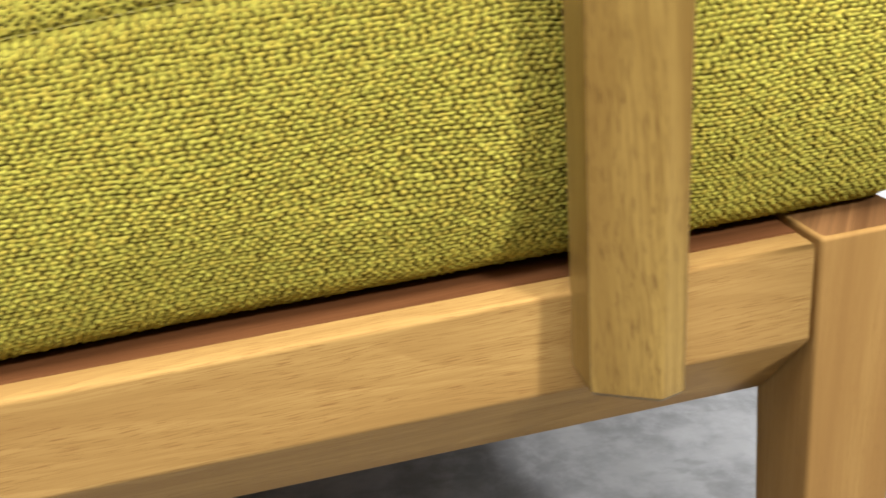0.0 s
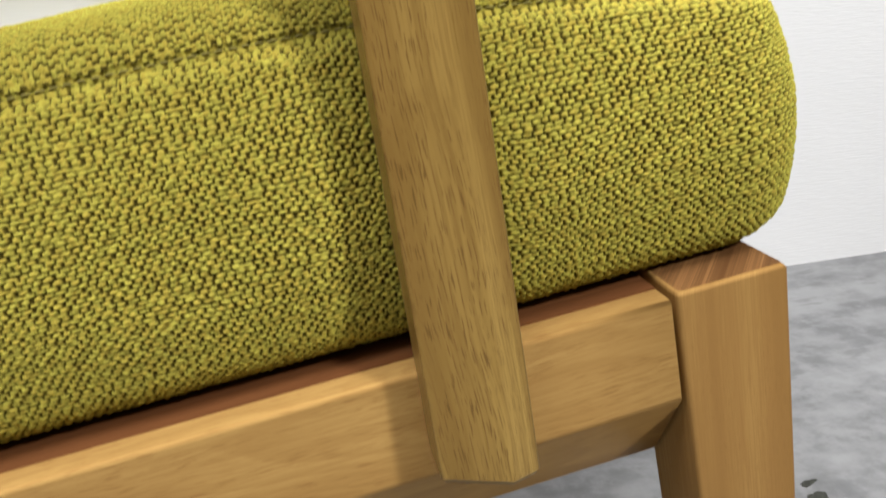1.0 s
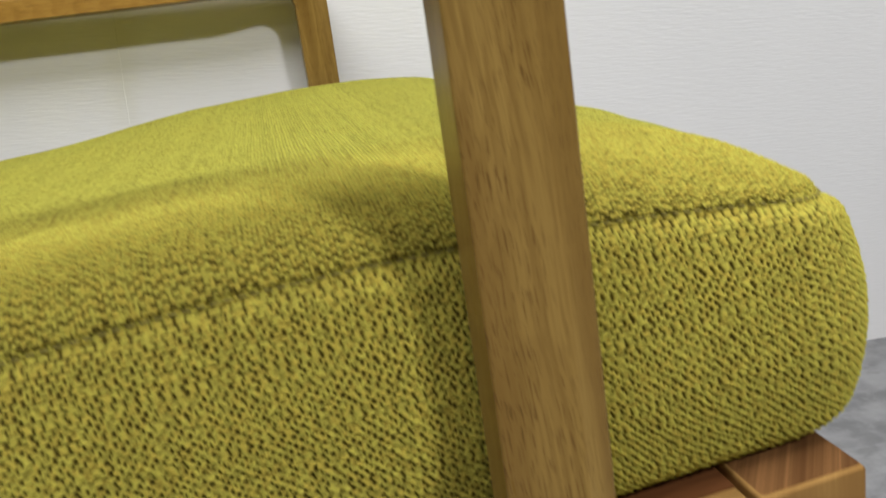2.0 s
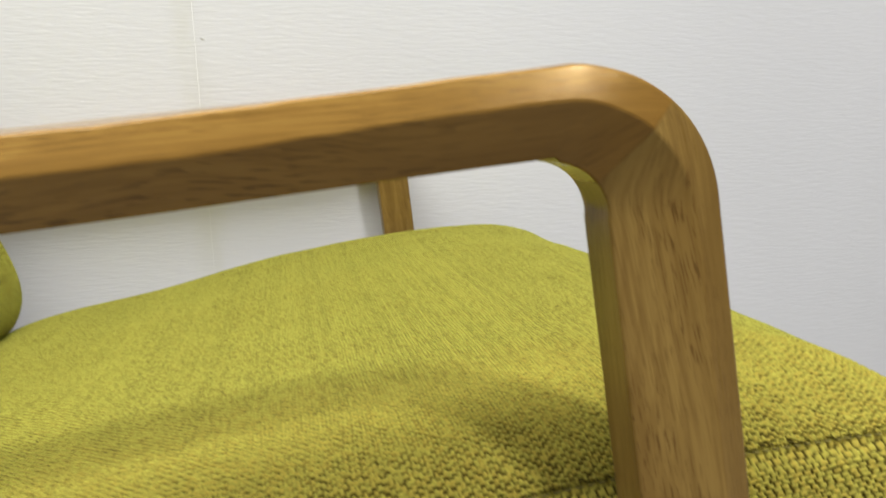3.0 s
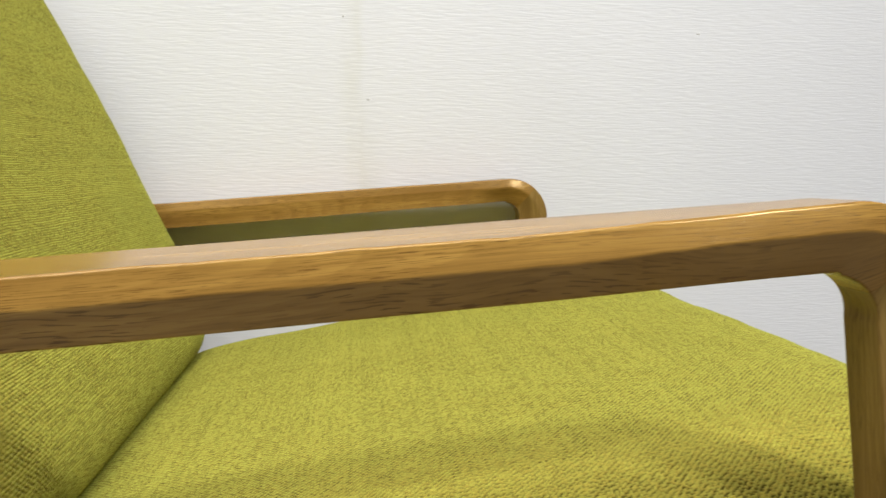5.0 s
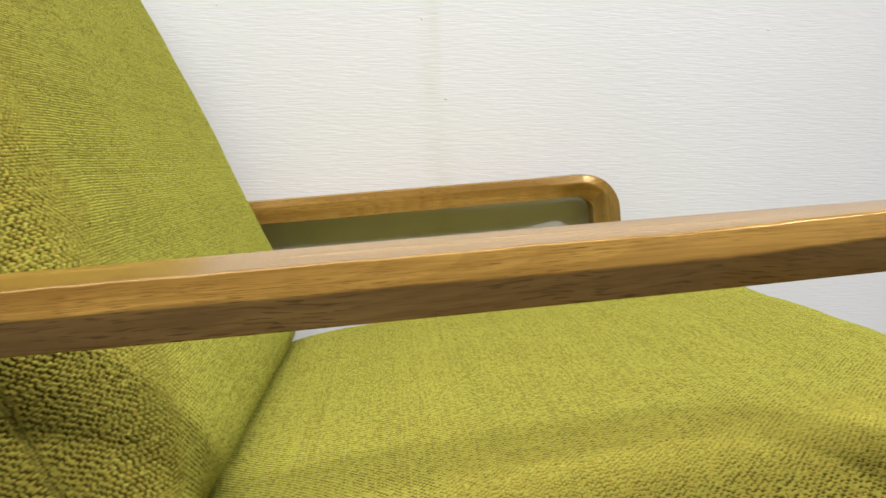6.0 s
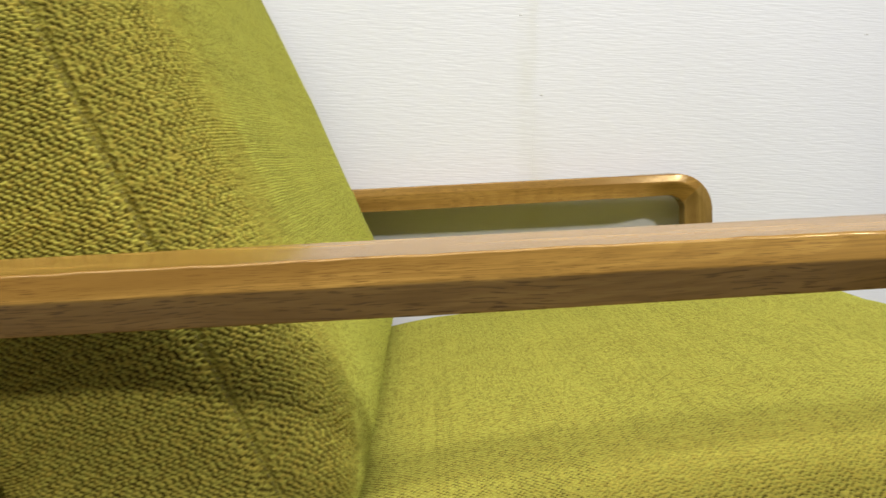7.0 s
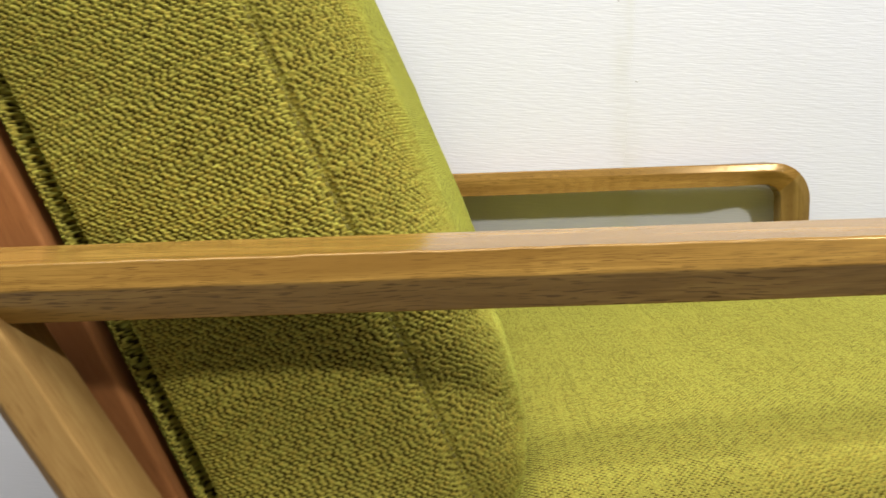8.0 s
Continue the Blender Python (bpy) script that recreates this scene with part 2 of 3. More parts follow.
def rounded(points, radii, steps=4):
    """A closed outline with each corner replaced by an arc-like curve."""
    out = []
    for k, p in enumerate(points):
        p, a, b, r = Vector(p), Vector(points[k - 1]), Vector(points[(k + 1) % len(points)]), radii[k]
        da, db = (a - p).normalized(), (b - p).normalized()
        for s in range(steps + 1):
            f = s / steps
            out.append((p + da * r) * (1 - f) ** 2 + p * 2 * f * (1 - f) + (p + db * r) * f**2)
    return out


def sweep(stations, outline, caps=True):
    """Loft an outline (across, out) through stations (origin, across, out, u). UV: u along, v round the outline, in metres."""
    bm = bmesh.new()
    uv = bm.loops.layers.uv.new("UVMap")
    around = [0.0]
    for k in range(len(outline)):
        around.append(around[-1] + (outline[(k + 1) % len(outline)] - outline[k]).length)
    rings = []
    for origin, across, out, u, *deep in stations:
        d = deep[0] if deep else 1.0
        rings.append(([bm.verts.new(origin + across * q[0] + out * (q[1] * d if q[1] < 0 else q[1])) for q in outline], u))
    m = len(outline)
    for (r0, u0), (r1, u1) in zip(rings, rings[1:]):
        for k in range(m):
            f = bm.faces.new((r0[k], r0[(k + 1) % m], r1[(k + 1) % m], r1[k]))
            for l, uu, vv in zip(f.loops, (u0, u0, u1, u1), (around[k], around[k + 1], around[k + 1], around[k])):
                l[uv].uv = (uu, vv)
    if caps:
        for ring, u in (rings[:1] if caps == "first" else (rings[0], rings[-1])):
            f = bm.faces.new(ring)
            for l in f.loops:
                l[uv].uv = (u + (l.vert.co - ring[0].co).x * 0.3, (l.vert.co - ring[0].co).length)
    return bm


def project_uv(bm, along, side, offset=0.0, keep=False):
    """UV of a piece of timber whose grain runs straight: u along it, v from the two other directions."""
    uv = bm.loops.layers.uv.verify()
    third = along.cross(side)
    for f in bm.faces:
        for l in f.loops:
            c = l.vert.co
            l[uv].uv = (c.dot(along) + offset, l[uv].uv[1] if keep else c.dot(side) * 0.8 + c.dot(third))
    return bm


# ---- the room ----
WALL_Y, X0, X1, Y0, HIGH, GROUND = 0.982, -3.0, 4.6, -4.2, 2.4, 0.0
floor = tagged(part("floor", box((X0 - 0.1, Y0 - 0.1, -0.08), (X1 + 0.1, WALL_Y + 0.12, GROUND)), CONCRETE, smooth=False),
               "grey concrete-look floor with darker smudges", "floor", kind="structure")
wall = tagged(part("wall_north", box((X0 - 0.1, WALL_Y + 0.0006, GROUND), (X1 + 0.1, WALL_Y + 0.12, HIGH)), PAINT, smooth=False),
              "white wall papered in ribbed strips behind the armchair", "wall", kind="structure")
# unseen walls added to close the room, coloured dark to cut bounced light
for name, lo, hi in (("wall_south", (X0 - 0.1, Y0 - 0.1, GROUND), (X1 + 0.1, Y0, HIGH)), ("wall_west", (X0 - 0.1, Y0, GROUND), (X0, WALL_Y, HIGH)), ("wall_east", (X1, Y0, GROUND), (X1 + 0.1, WALL_Y, HIGH))):
    tagged(part(name, box(lo, hi), DULL, smooth=False), "unseen added wall, brown to dim the bounced light", "wall", kind="structure")
tagged(part("ceiling", box((X0 - 0.1, Y0 - 0.1, HIGH), (X1 + 0.1, WALL_Y + 0.12, HIGH + 0.1)), PAINT, smooth=False), "plain white ceiling of the room", "ceiling", kind="structure")
JOINT = -0.089
edges = [X0, JOINT - 1.84, JOINT - 0.92, JOINT, JOINT + 1.84, JOINT + 2.76, JOINT + 3.68, X1]
for a, b in zip(edges, edges[1:]):
    part("paper_strip", box((a + 0.00006, WALL_Y - 0.0004, GROUND), (b - 0.00006, WALL_Y + 0.0006, HIGH)), PAPER, wall, smooth=False)

# ---- the armchair: measures ----
MID = 0.603  # the plane of symmetry, across the seat
ARM_Y = 0.243  # outermost ridge of the near arm
chair = thing("armchair", "oak lounge armchair with faceted armrests and green cushions", "armchair")
YES = Vector((0, 1, 0))
# the chair stands turned a little against the wall
TURNED = pose(0.1, 0.25, 0) @ pose(0, 0, 0, 0, 0, -0.7) @ pose(-0.1, -0.25, 0)
chair.matrix_basis = TURNED


def both(make):
    """A part for the near side, and its mirror image for the far side."""
    for mirrored in (False, True):
        make(mirrored)


def flip(bm, mirrored):
    if mirrored:
        for v in bm.verts:
            v.co.y = 2 * MID + 0.008 - v.co.y
    return bm


# section of the arm: (across, out), the ridge of the outer side at (0, 0)
ARM = rounded([(0.0, 0.0), (0.0035, 0.0106), (0.0415, 0.0106), (0.045, 0.0), (0.035, -0.0185), (0.012, -0.0185)], [0.0009, 0.0013, 0.0018, 0.0018, 0.0013, 0.0010])
POST_DEEP = 1.3  # the posts are deeper behind the ridge than the arm


SLOPE, BACK = math.atan(0.072), math.atan(0.085)
along = Vector((math.cos(SLOPE), 0, math.sin(SLOPE)))
up = Vector((-math.sin(SLOPE), 0, math.cos(SLOPE)))
down = Vector((math.sin(BACK), 0, -math.cos(BACK)))
fore = Vector((math.cos(BACK), 0, math.sin(BACK)))
R = 0.040
hub = Vector((0.0808, ARM_Y, 0.5225))


def arm_rest(mirrored):
    st, n = [], 10
    far_end = -0.66
    for k in range(61):
        x = far_end + (0 - far_end) * k / 60
        st.append((hub + up * R + along * (x / math.cos(SLOPE)), YES, up, x))
    a0, a1 = math.pi / 2 + SLOPE, 0.0 + BACK
    mid_angle = (a0 + a1) / 2
    for k in range(1, n + 1):
        a = a0 + (mid_angle - a0) * k / n
        o = Vector((math.cos(a), 0, math.sin(a)))
        st.append((hub + o * R, YES, o, 0.05 * k / n, 1 + (POST_DEEP - 1) * 0.5 * k / n))
    bm = sweep(st, ARM, "first")
    # behind the corner the top leans outwards and the ridge lies lower; the arm thins to the front and the corner is a little square
    for k, (v, (across, out)) in enumerate(zip(bm.verts, [p for _ in st for p in ARM])):
        turn = max(k // len(ARM) - 60, 0) / (2 * n)
        w = min(max((0.07 - v.co.x) / 0.12, 0.0), 1.0)
        if out < -0.006 and not turn:
            v.co += up * (0.0013 * min(max((v.co.x + 0.22) / 0.2, 0.0), 1.0))
        if out > 0.005:
            v.co += (along + up) * (0.0011 * math.sin(math.pi * turn))
        if across < 0.009:  # edges planed by hand, never quite straight
            x = v.co.x + 0.3 * (out > 0.005)
            v.co += up * (0.00013 * (math.sin(71 * x) + math.sin(163 * x + 2) + 0.8 * math.sin(297 * x + 1)))
        if across < 0.02:
            v.co += up * (w * w * (3 - 2 * w) * (-0.0024 if out > 0.005 else -0.0034 if out > -0.006 else -0.0012))
        elif out > 0.005:
            v.co += up * (0.0006 * w)
        elif across > 0.03:  # the inner side is one upright face
            f = min(max((0.085 - v.co.x) / 0.06, 0.0), 1.0)
            v.co.y += (0.0448 - across) * f * f * (3 - 2 * f)
    project_uv(bm, along, YES)
    part("armrest", flip(bm, mirrored), OAK, chair, weighted=True)


def front_post(mirrored):
    st, n = [], 10
    a0, a1 = math.pi / 2 + SLOPE, 0.0 + BACK
    mid_angle = (a0 + a1) / 2
    for k in range(n + 1):
        a = mid_angle + (a1 - mid_angle) * k / n
        o = Vector((math.cos(a), 0, math.sin(a)))
        st.append((hub + o * (R - 0.0001), YES, o, 0.05 * k / n, 1 + (POST_DEEP - 1) * (0.5 + 0.5 * k / n)))
    long = 0.2607
    for k in range(1, 12):
        st.append((hub + fore * (R - 0.0001) + down * (long * k / 11), YES, fore, 0.0, POST_DEEP))
    # eased foot
    foot = sweep(st, ARM, caps=False)
    ring = foot.verts[-len(ARM):]
    centre = sum((v.co for v in ring), Vector()) / len(ARM)
    small = [foot.verts.new(centre + (v.co - centre) * 0.93 + down * 0.0022) for v in ring]
    for k in range(len(ARM)):
        foot.faces.new((ring[k], ring[(k + 1) % len(ARM)], small[(k + 1) % len(ARM)], small[k]))
    foot.faces.new(small)
    for k, v in enumerate(list(foot.verts)[:(n + 1) * len(ARM)]):
        if ARM[k % len(ARM)][1] > 0.005:
            v.co += (along + up) * (0.0011 * math.sin(math.pi * (0.5 + 0.5 * (k // len(ARM)) / n)))
    for v in foot.verts:  # the post splays outwards to its foot
        if v.co.z < 0.53:
            v.co.y -= (0.53 - v.co.z) * 0.058
    bm = project_uv(foot, down, YES, 0.37)
    part("front_post", flip(bm, mirrored), OAK_POST, chair, weighted=True)


both(arm_rest)
both(front_post)

# rear post under the arm, leaning like the back
LEAN = math.radians(33)
rear_down = Vector((math.sin(LEAN), 0, -math.cos(LEAN)))
rear_fore = Vector((math.cos(LEAN), 0, math.sin(LEAN)))
POST = rounded([(0.003, -0.0095), (0.0042, 0.0085), (0.0365, 0.0085), (0.042, 0.0), (0.034, -0.0170), (0.010, -0.0175)], [0.0013] * 6)


def rear_post(mirrored):
    top = Vector((-0.5365, ARM_Y, 0.512))
    st = [(top + rear_down * (0.368 * k / 8 - 0.008), YES, rear_fore, 0.0) for k in range(9)]
    bm = project_uv(sweep(st, POST), rear_down, YES, 1.1, keep=True)
    part("rear_post", flip(bm, mirrored), OAK_PLAIN, chair, weighted=True)


both(rear_post)

# seat frame, tilted back
TILT = math.atan(0.141)
s_along = Vector((math.cos(TILT), 0, math.sin(TILT)))
s_up = Vector((-math.sin(TILT), 0, math.cos(TILT)))
RAIL_Y = 0.262
origin = Vector((0.219, RAIL_Y, 0.3102))  # top of the rail where it meets the front leg


def side_rail(mirrored):
    outline = rounded([(0.0, 0.0), (0.0, -0.045), (0.036, -0.092), (0.046, -0.092), (0.046, 0.0)], [0.0022, 0.0015, 0.002, 0.002, 0.002])
    st = [(origin - s_along * (0.001 + 0.74 * (1 - k / 10)), YES, s_up, 0.0) for k in range(11)]
    bm = project_uv(sweep(st, outline), s_along, YES, 0.2, keep=True)
    part("side_rail", flip(bm, mirrored), OAK_PLAIN, chair, weighted=True)


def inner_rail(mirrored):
    """Darker strip along the inside of the rail's top, a hair proud of it."""
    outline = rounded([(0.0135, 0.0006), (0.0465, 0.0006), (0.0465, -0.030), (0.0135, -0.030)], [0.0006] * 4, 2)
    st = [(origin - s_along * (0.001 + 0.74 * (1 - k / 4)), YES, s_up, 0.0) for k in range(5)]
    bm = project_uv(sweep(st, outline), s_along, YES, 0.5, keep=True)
    part("inner_rail", flip(bm, mirrored), OAK_DARK, chair, "dark reddish-brown strip on the inside of the rail")


def front_leg(mirrored):
    bm = bmesh.new()
    rings = []
    top, bottom = 0.0005, -0.335
    for h, wide, deep in ((top, 0.0482, 0.047), (-0.10, 0.0455, 0.046), (-0.22, 0.0410, 0.043), (bottom, 0.036, 0.038)):
        x0 = 0.0012 + 0.0035 * (top - h) / 0.34
        pts = rounded([(x0, 0.0), (x0 + wide, 0.0), (x0 + wide, deep), (x0, deep)], [0.0025] * 4, 3)
        rings.append([(p, h) for p in pts])
    made = []
    p0 = rings[0]
    c = sum((p for p, _ in p0), Vector((0, 0))) / len(p0)
    rings.insert(0, [(c + (p - c) * 0.93, top + 0.0022) for p, _ in p0])
    for ring in rings:
        made.append([bm.verts.new(origin + s_along * p[0] + YES * (p[1] - 0.001) + s_up * h) for p, h in ring])
    m = len(made[0])
    for r0, r1 in zip(made, made[1:]):
        for k in range(m):
            bm.faces.new((r0[k], r0[(k + 1) % m], r1[(k + 1) % m], r1[k]))
    bm.faces.new(made[0])
    # level foot on the floor
    for v in made[-1]:
        v.co += s_up * ((GROUND - v.co.z) / s_up.z)
    bm.faces.new(made[-1])
    project_uv(bm, s_up, YES, 0.9)
    leg = part("front_leg", flip(bm, mirrored), OAK_LEG, chair, weighted=True)
    leg.data.materials.append(OAK_END)
    for f in leg.data.polygons:
        if f.normal.z > 0.9:
            f.material_index = 1


def rear_leg(mirrored):
    bm = box((-0.56, RAIL_Y + 0.002, GROUND), (-0.515, RAIL_Y + 0.045, 0.21), 0.003, 2)
    for v in bm.verts:
        v.co.x -= (0.21 - v.co.z) * 0.25
    part("rear_leg", flip(bm, mirrored), OAK, chair, weighted=True)


both(side_rail)
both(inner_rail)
both(front_leg)
both(rear_leg)


def cross_rail(x, name):
    st = []
    o = origin + s_along * (x - origin.x)
    outline = [Vector((0, -0.012)), Vector((0.024, -0.012)), Vector((0.024, -0.075)), Vector((0, -0.075))]
    for y in (RAIL_Y + 0.045, 2 * MID - RAIL_Y - 0.045):
        st.append((Vector((o.x, y, o.z)), s_along, s_up, 0.0))
    part(name, project_uv(sweep(st, outline), YES, s_along, keep=True), OAK_PLAIN, chair, smooth=False)


cross_rail(0.232, "front_rail")
cross_rail(-0.48, "back_rail")
# slats that carry the seat cushion
for k in range(7):
    o = origin + s_along * (-0.06 - 0.085 * k)
    st = [(Vector((o.x, y, o.z)), s_along, s_up, 0.0) for y in (RAIL_Y + 0.046, 2 * MID - RAIL_Y - 0.046)]
    outline = [Vector((0, -0.006)), Vector((0.045, -0.006)), Vector((0.045, -0.018)), Vector((0, -0.018))]
    part("seat_slat", project_uv(sweep(st, outline), YES, s_along, keep=True), OAK_INNER, chair, smooth=False)

# back frame behind the back cushion
RECLINE = math.radians(26.3)
b_up = Vector((-math.sin(RECLINE), 0, math.cos(RECLINE)))
b_front = Vector((math.cos(RECLINE), 0, math.sin(RECLINE)))


def back_stile(mirrored):
    foot = Vector((-0.372, 0.298, 0.245))
    outline = rounded([(0.0, 0.0), (0.026, 0.0), (0.026, -0.036), (0.0, -0.036)], [0.003] * 4)
    st = [(foot + b_up * (0.68 * k / 8) - b_front * 0.010, YES, b_front, 0.0) for k in range(9)]
    part("back_stile", flip(project_uv(sweep(st, outline), b_up, YES, keep=True), mirrored), OAK_INNER, chair, weighted=True)


both(back_stile)
for h in (0.10, 0.26, 0.42, 0.58):
    foot = Vector((-0.372, 0, 0.245)) + b_up * h - b_front * 0.022
    st = [(Vector((foot.x, y, foot.z)), b_up, b_front, 0.0) for y in (0.325, 2 * MID - 0.325)]
    outline = [Vector((0, 0)), Vector((0.05, 0)), Vector((0.05, -0.014)), Vector((0, -0.014))]
    part("back_slat", project_uv(sweep(st, outline), YES, b_up, keep=True), OAK_INNER, chair, smooth=False)


# added black sheets over back frame and seat slats: gap shade put into colour
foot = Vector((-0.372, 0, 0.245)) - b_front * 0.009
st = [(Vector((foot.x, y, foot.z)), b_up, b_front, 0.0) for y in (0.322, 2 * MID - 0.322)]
part("back_cloth", sweep(st, [Vector((0.03, 0)), Vector((0.67, 0)), Vector((0.67, -0.003)), Vector((0.03, -0.003))]), GAP_BLACK, chair, "added black sheet that darkens the cushion gap", smooth=False)
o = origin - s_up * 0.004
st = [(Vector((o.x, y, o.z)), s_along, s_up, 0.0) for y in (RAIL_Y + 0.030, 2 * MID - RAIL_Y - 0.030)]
part("seat_cloth", sweep(st, [Vector((-0.70, 0)), Vector((0.012, 0)), Vector((0.012, -0.002)), Vector((-0.70, -0.002))]), GAP_BLACK, chair, "added black sheet that darkens the cushion gap", smooth=False)


# ---- cushions ----
RANDOM = np.random.default_rng(4).random((256, 256))


def value_noise(x, y, seed=0):
    """Smooth noise from 0 to 1 on arrays."""
    x, y = x + 17.3 * seed, y + 9.1 * seed
    i, j = np.floor(x).astype(int), np.floor(y).astype(int)
    f, g = x - i, y - j
    f, g = f * f * (3 - 2 * f), g * g * (3 - 2 * g)
    a, b = RANDOM[i % 256, j % 256], RANDOM[(i + 1) % 256, j % 256]
    c, d = RANDOM[i % 256, (j + 1) % 256], RANDOM[(i + 1) % 256, (j + 1) % 256]
    return (a * (1 - f) + b * f) * (1 - g) + (c * (1 - f) + d * f) * g


def weave(u, v, slot_wide=0.14, plump=0.62, dive=0.22, slant=0.10, pu=0.0019, pv=0.0018):
    """Height of the cloth from 0 to about 1 at u, v in metres, and a tone for each loop: plump weft yarns lie along u and dive
    under a thin dark warp in every second cell, which leaves a short dark slot there."""
    u = u + (value_noise(u * 190, v * 190, 1) - 0.5) * 0.0007 + (value_noise(u * 25, v * 25, 2) - 0.5) * 0.005
    v = v + (value_noise(u * 190, v * 190, 3) - 0.5) * 0.0007 + (value_noise(u * 25, v * 25, 4) - 0.5) * 0.005
    cv = v / pv
    j = np.floor(cv).astype(int)
    best, tone, slot = np.zeros_like(u), np.zeros_like(u), np.zeros_like(u)
    for dj in (-1, 0, 1):
        q = j + dj
        cu = u / pu + (RANDOM[q % 256, 77] - 0.5) * 0.6 + (value_noise(u * 260, q * 0.9, 5) - 0.5) * 0.55
        p = np.floor(cu).astype(int)
        r, r2 = RANDOM[p % 256, q % 256], RANDOM[(p + 31) % 256, (q + 17) % 256]
        a, b = cu - p - 0.5, cv - q - 0.5
        swell = np.cos(math.pi * a) * np.where((p + q) % 2 == 0, 1.0, -1.0)
        off = b - slant * a * np.where(swell > 0, 1, -1) - (value_noise(cu * 0.5, q * 1.7, 8) - 0.5) * 0.26
        wide = plump + 0.41 * dive * swell + (r - 0.5) * 0.12
        yarn = np.sqrt(np.clip(1 - (off / wide) ** 2, 0, 1)) * (0.68 + dive * swell + (r - 0.5) * 0.34 * (swell > 0))
        tone = np.where(yarn > best, r2, tone)
        best = np.maximum(best, yarn)
        half = slot_wide + 0.22 * r2
        dash = np.clip((half + 0.09 - np.abs(a - (r - 0.5) * 0.3)) / 0.18, 0, 1) * np.clip((0.70 - np.abs(b)) / 0.16, 0, 1)
        slot = np.maximum(slot, np.where((p + q) % 2 == 1, dash * np.clip((r - 0.08) * 4, 0, 1), 0))
    best = best * (1 - 0.85 * slot)
    fibre = value_noise(u * 1300, v * 1300, 7) - 0.5
    return best + fibre * 0.22 * (best > 0.3), tone


def grid_mesh(name, points, uv, extra, closed, material, parent, cap_last=False):
    """A mesh from rows x columns of points (closed: the columns run round), with a UV pair for each point, and float attributes."""
    rows, cols = points.shape[:2]
    wide = cols + 1 if closed else cols
    idx = np.arange(rows * cols).reshape(rows, cols)
    if closed:
        idx = np.concatenate([idx, idx[:, :1]], 1)
    quads = np.stack([idx[:-1, :-1], idx[:-1, 1:], idx[1:, 1:], idx[1:, :-1]], -1).reshape(-1, 4)
    at = np.arange(rows * wide).reshape(rows, wide)
    uv_at = np.stack([at[:-1, :-1], at[:-1, 1:], at[1:, 1:], at[1:, :-1]], -1).reshape(-1)
    loops, starts, totals = quads.ravel(), np.arange(len(quads)) * 4, np.full(len(quads), 4)
    uvs = uv.reshape(-1, 2)[uv_at]
    if cap_last:
        starts, totals = np.r_[starts, len(loops)], np.r_[totals, cols]
        loops, uvs = np.r_[loops, idx[-1, :cols]], np.r_[uvs, uv.reshape(-1, 2)[at[-1, :cols]]]
    mesh = bpy.data.meshes.new(name)
    mesh.vertices.add(rows * cols)
    mesh.vertices.foreach_set("co", points.astype(np.float32).ravel())
    mesh.loops.add(len(loops))
    mesh.loops.foreach_set("vertex_index", loops.astype(np.int32))
    mesh.polygons.add(len(starts))
    mesh.polygons.foreach_set("loop_start", starts.astype(np.int32))
    mesh.polygons.foreach_set("loop_total", totals.astype(np.int32))
    mesh.polygons.foreach_set("use_smooth", np.ones(len(starts), bool))
    mesh.update(calc_edges=True)
    mesh.uv_layers.new(name="UVMap").data.foreach_set("uv", uvs.astype(np.float32).ravel())
    for key, values in extra.items():
        mesh.attributes.new(key, "FLOAT", "POINT").data.foreach_set("value", values.astype(np.float32).ravel())
    mesh.materials.append(material)
    ob = new(name, mesh)
    ob.parent = parent
    return ob


def normals_of(points, outward):
    """Unit normals of a grid whose columns run round, turned to the side of outward."""
    across = np.roll(points, -1, 1) - np.roll(points, 1, 1)
    n = np.cross(across, np.gradient(points, axis=0))
    n /= np.linalg.norm(n, axis=-1, keepdims=True) + 1e-12
    return n * np.sign((n * outward).sum(-1, keepdims=True) + 1e-9)


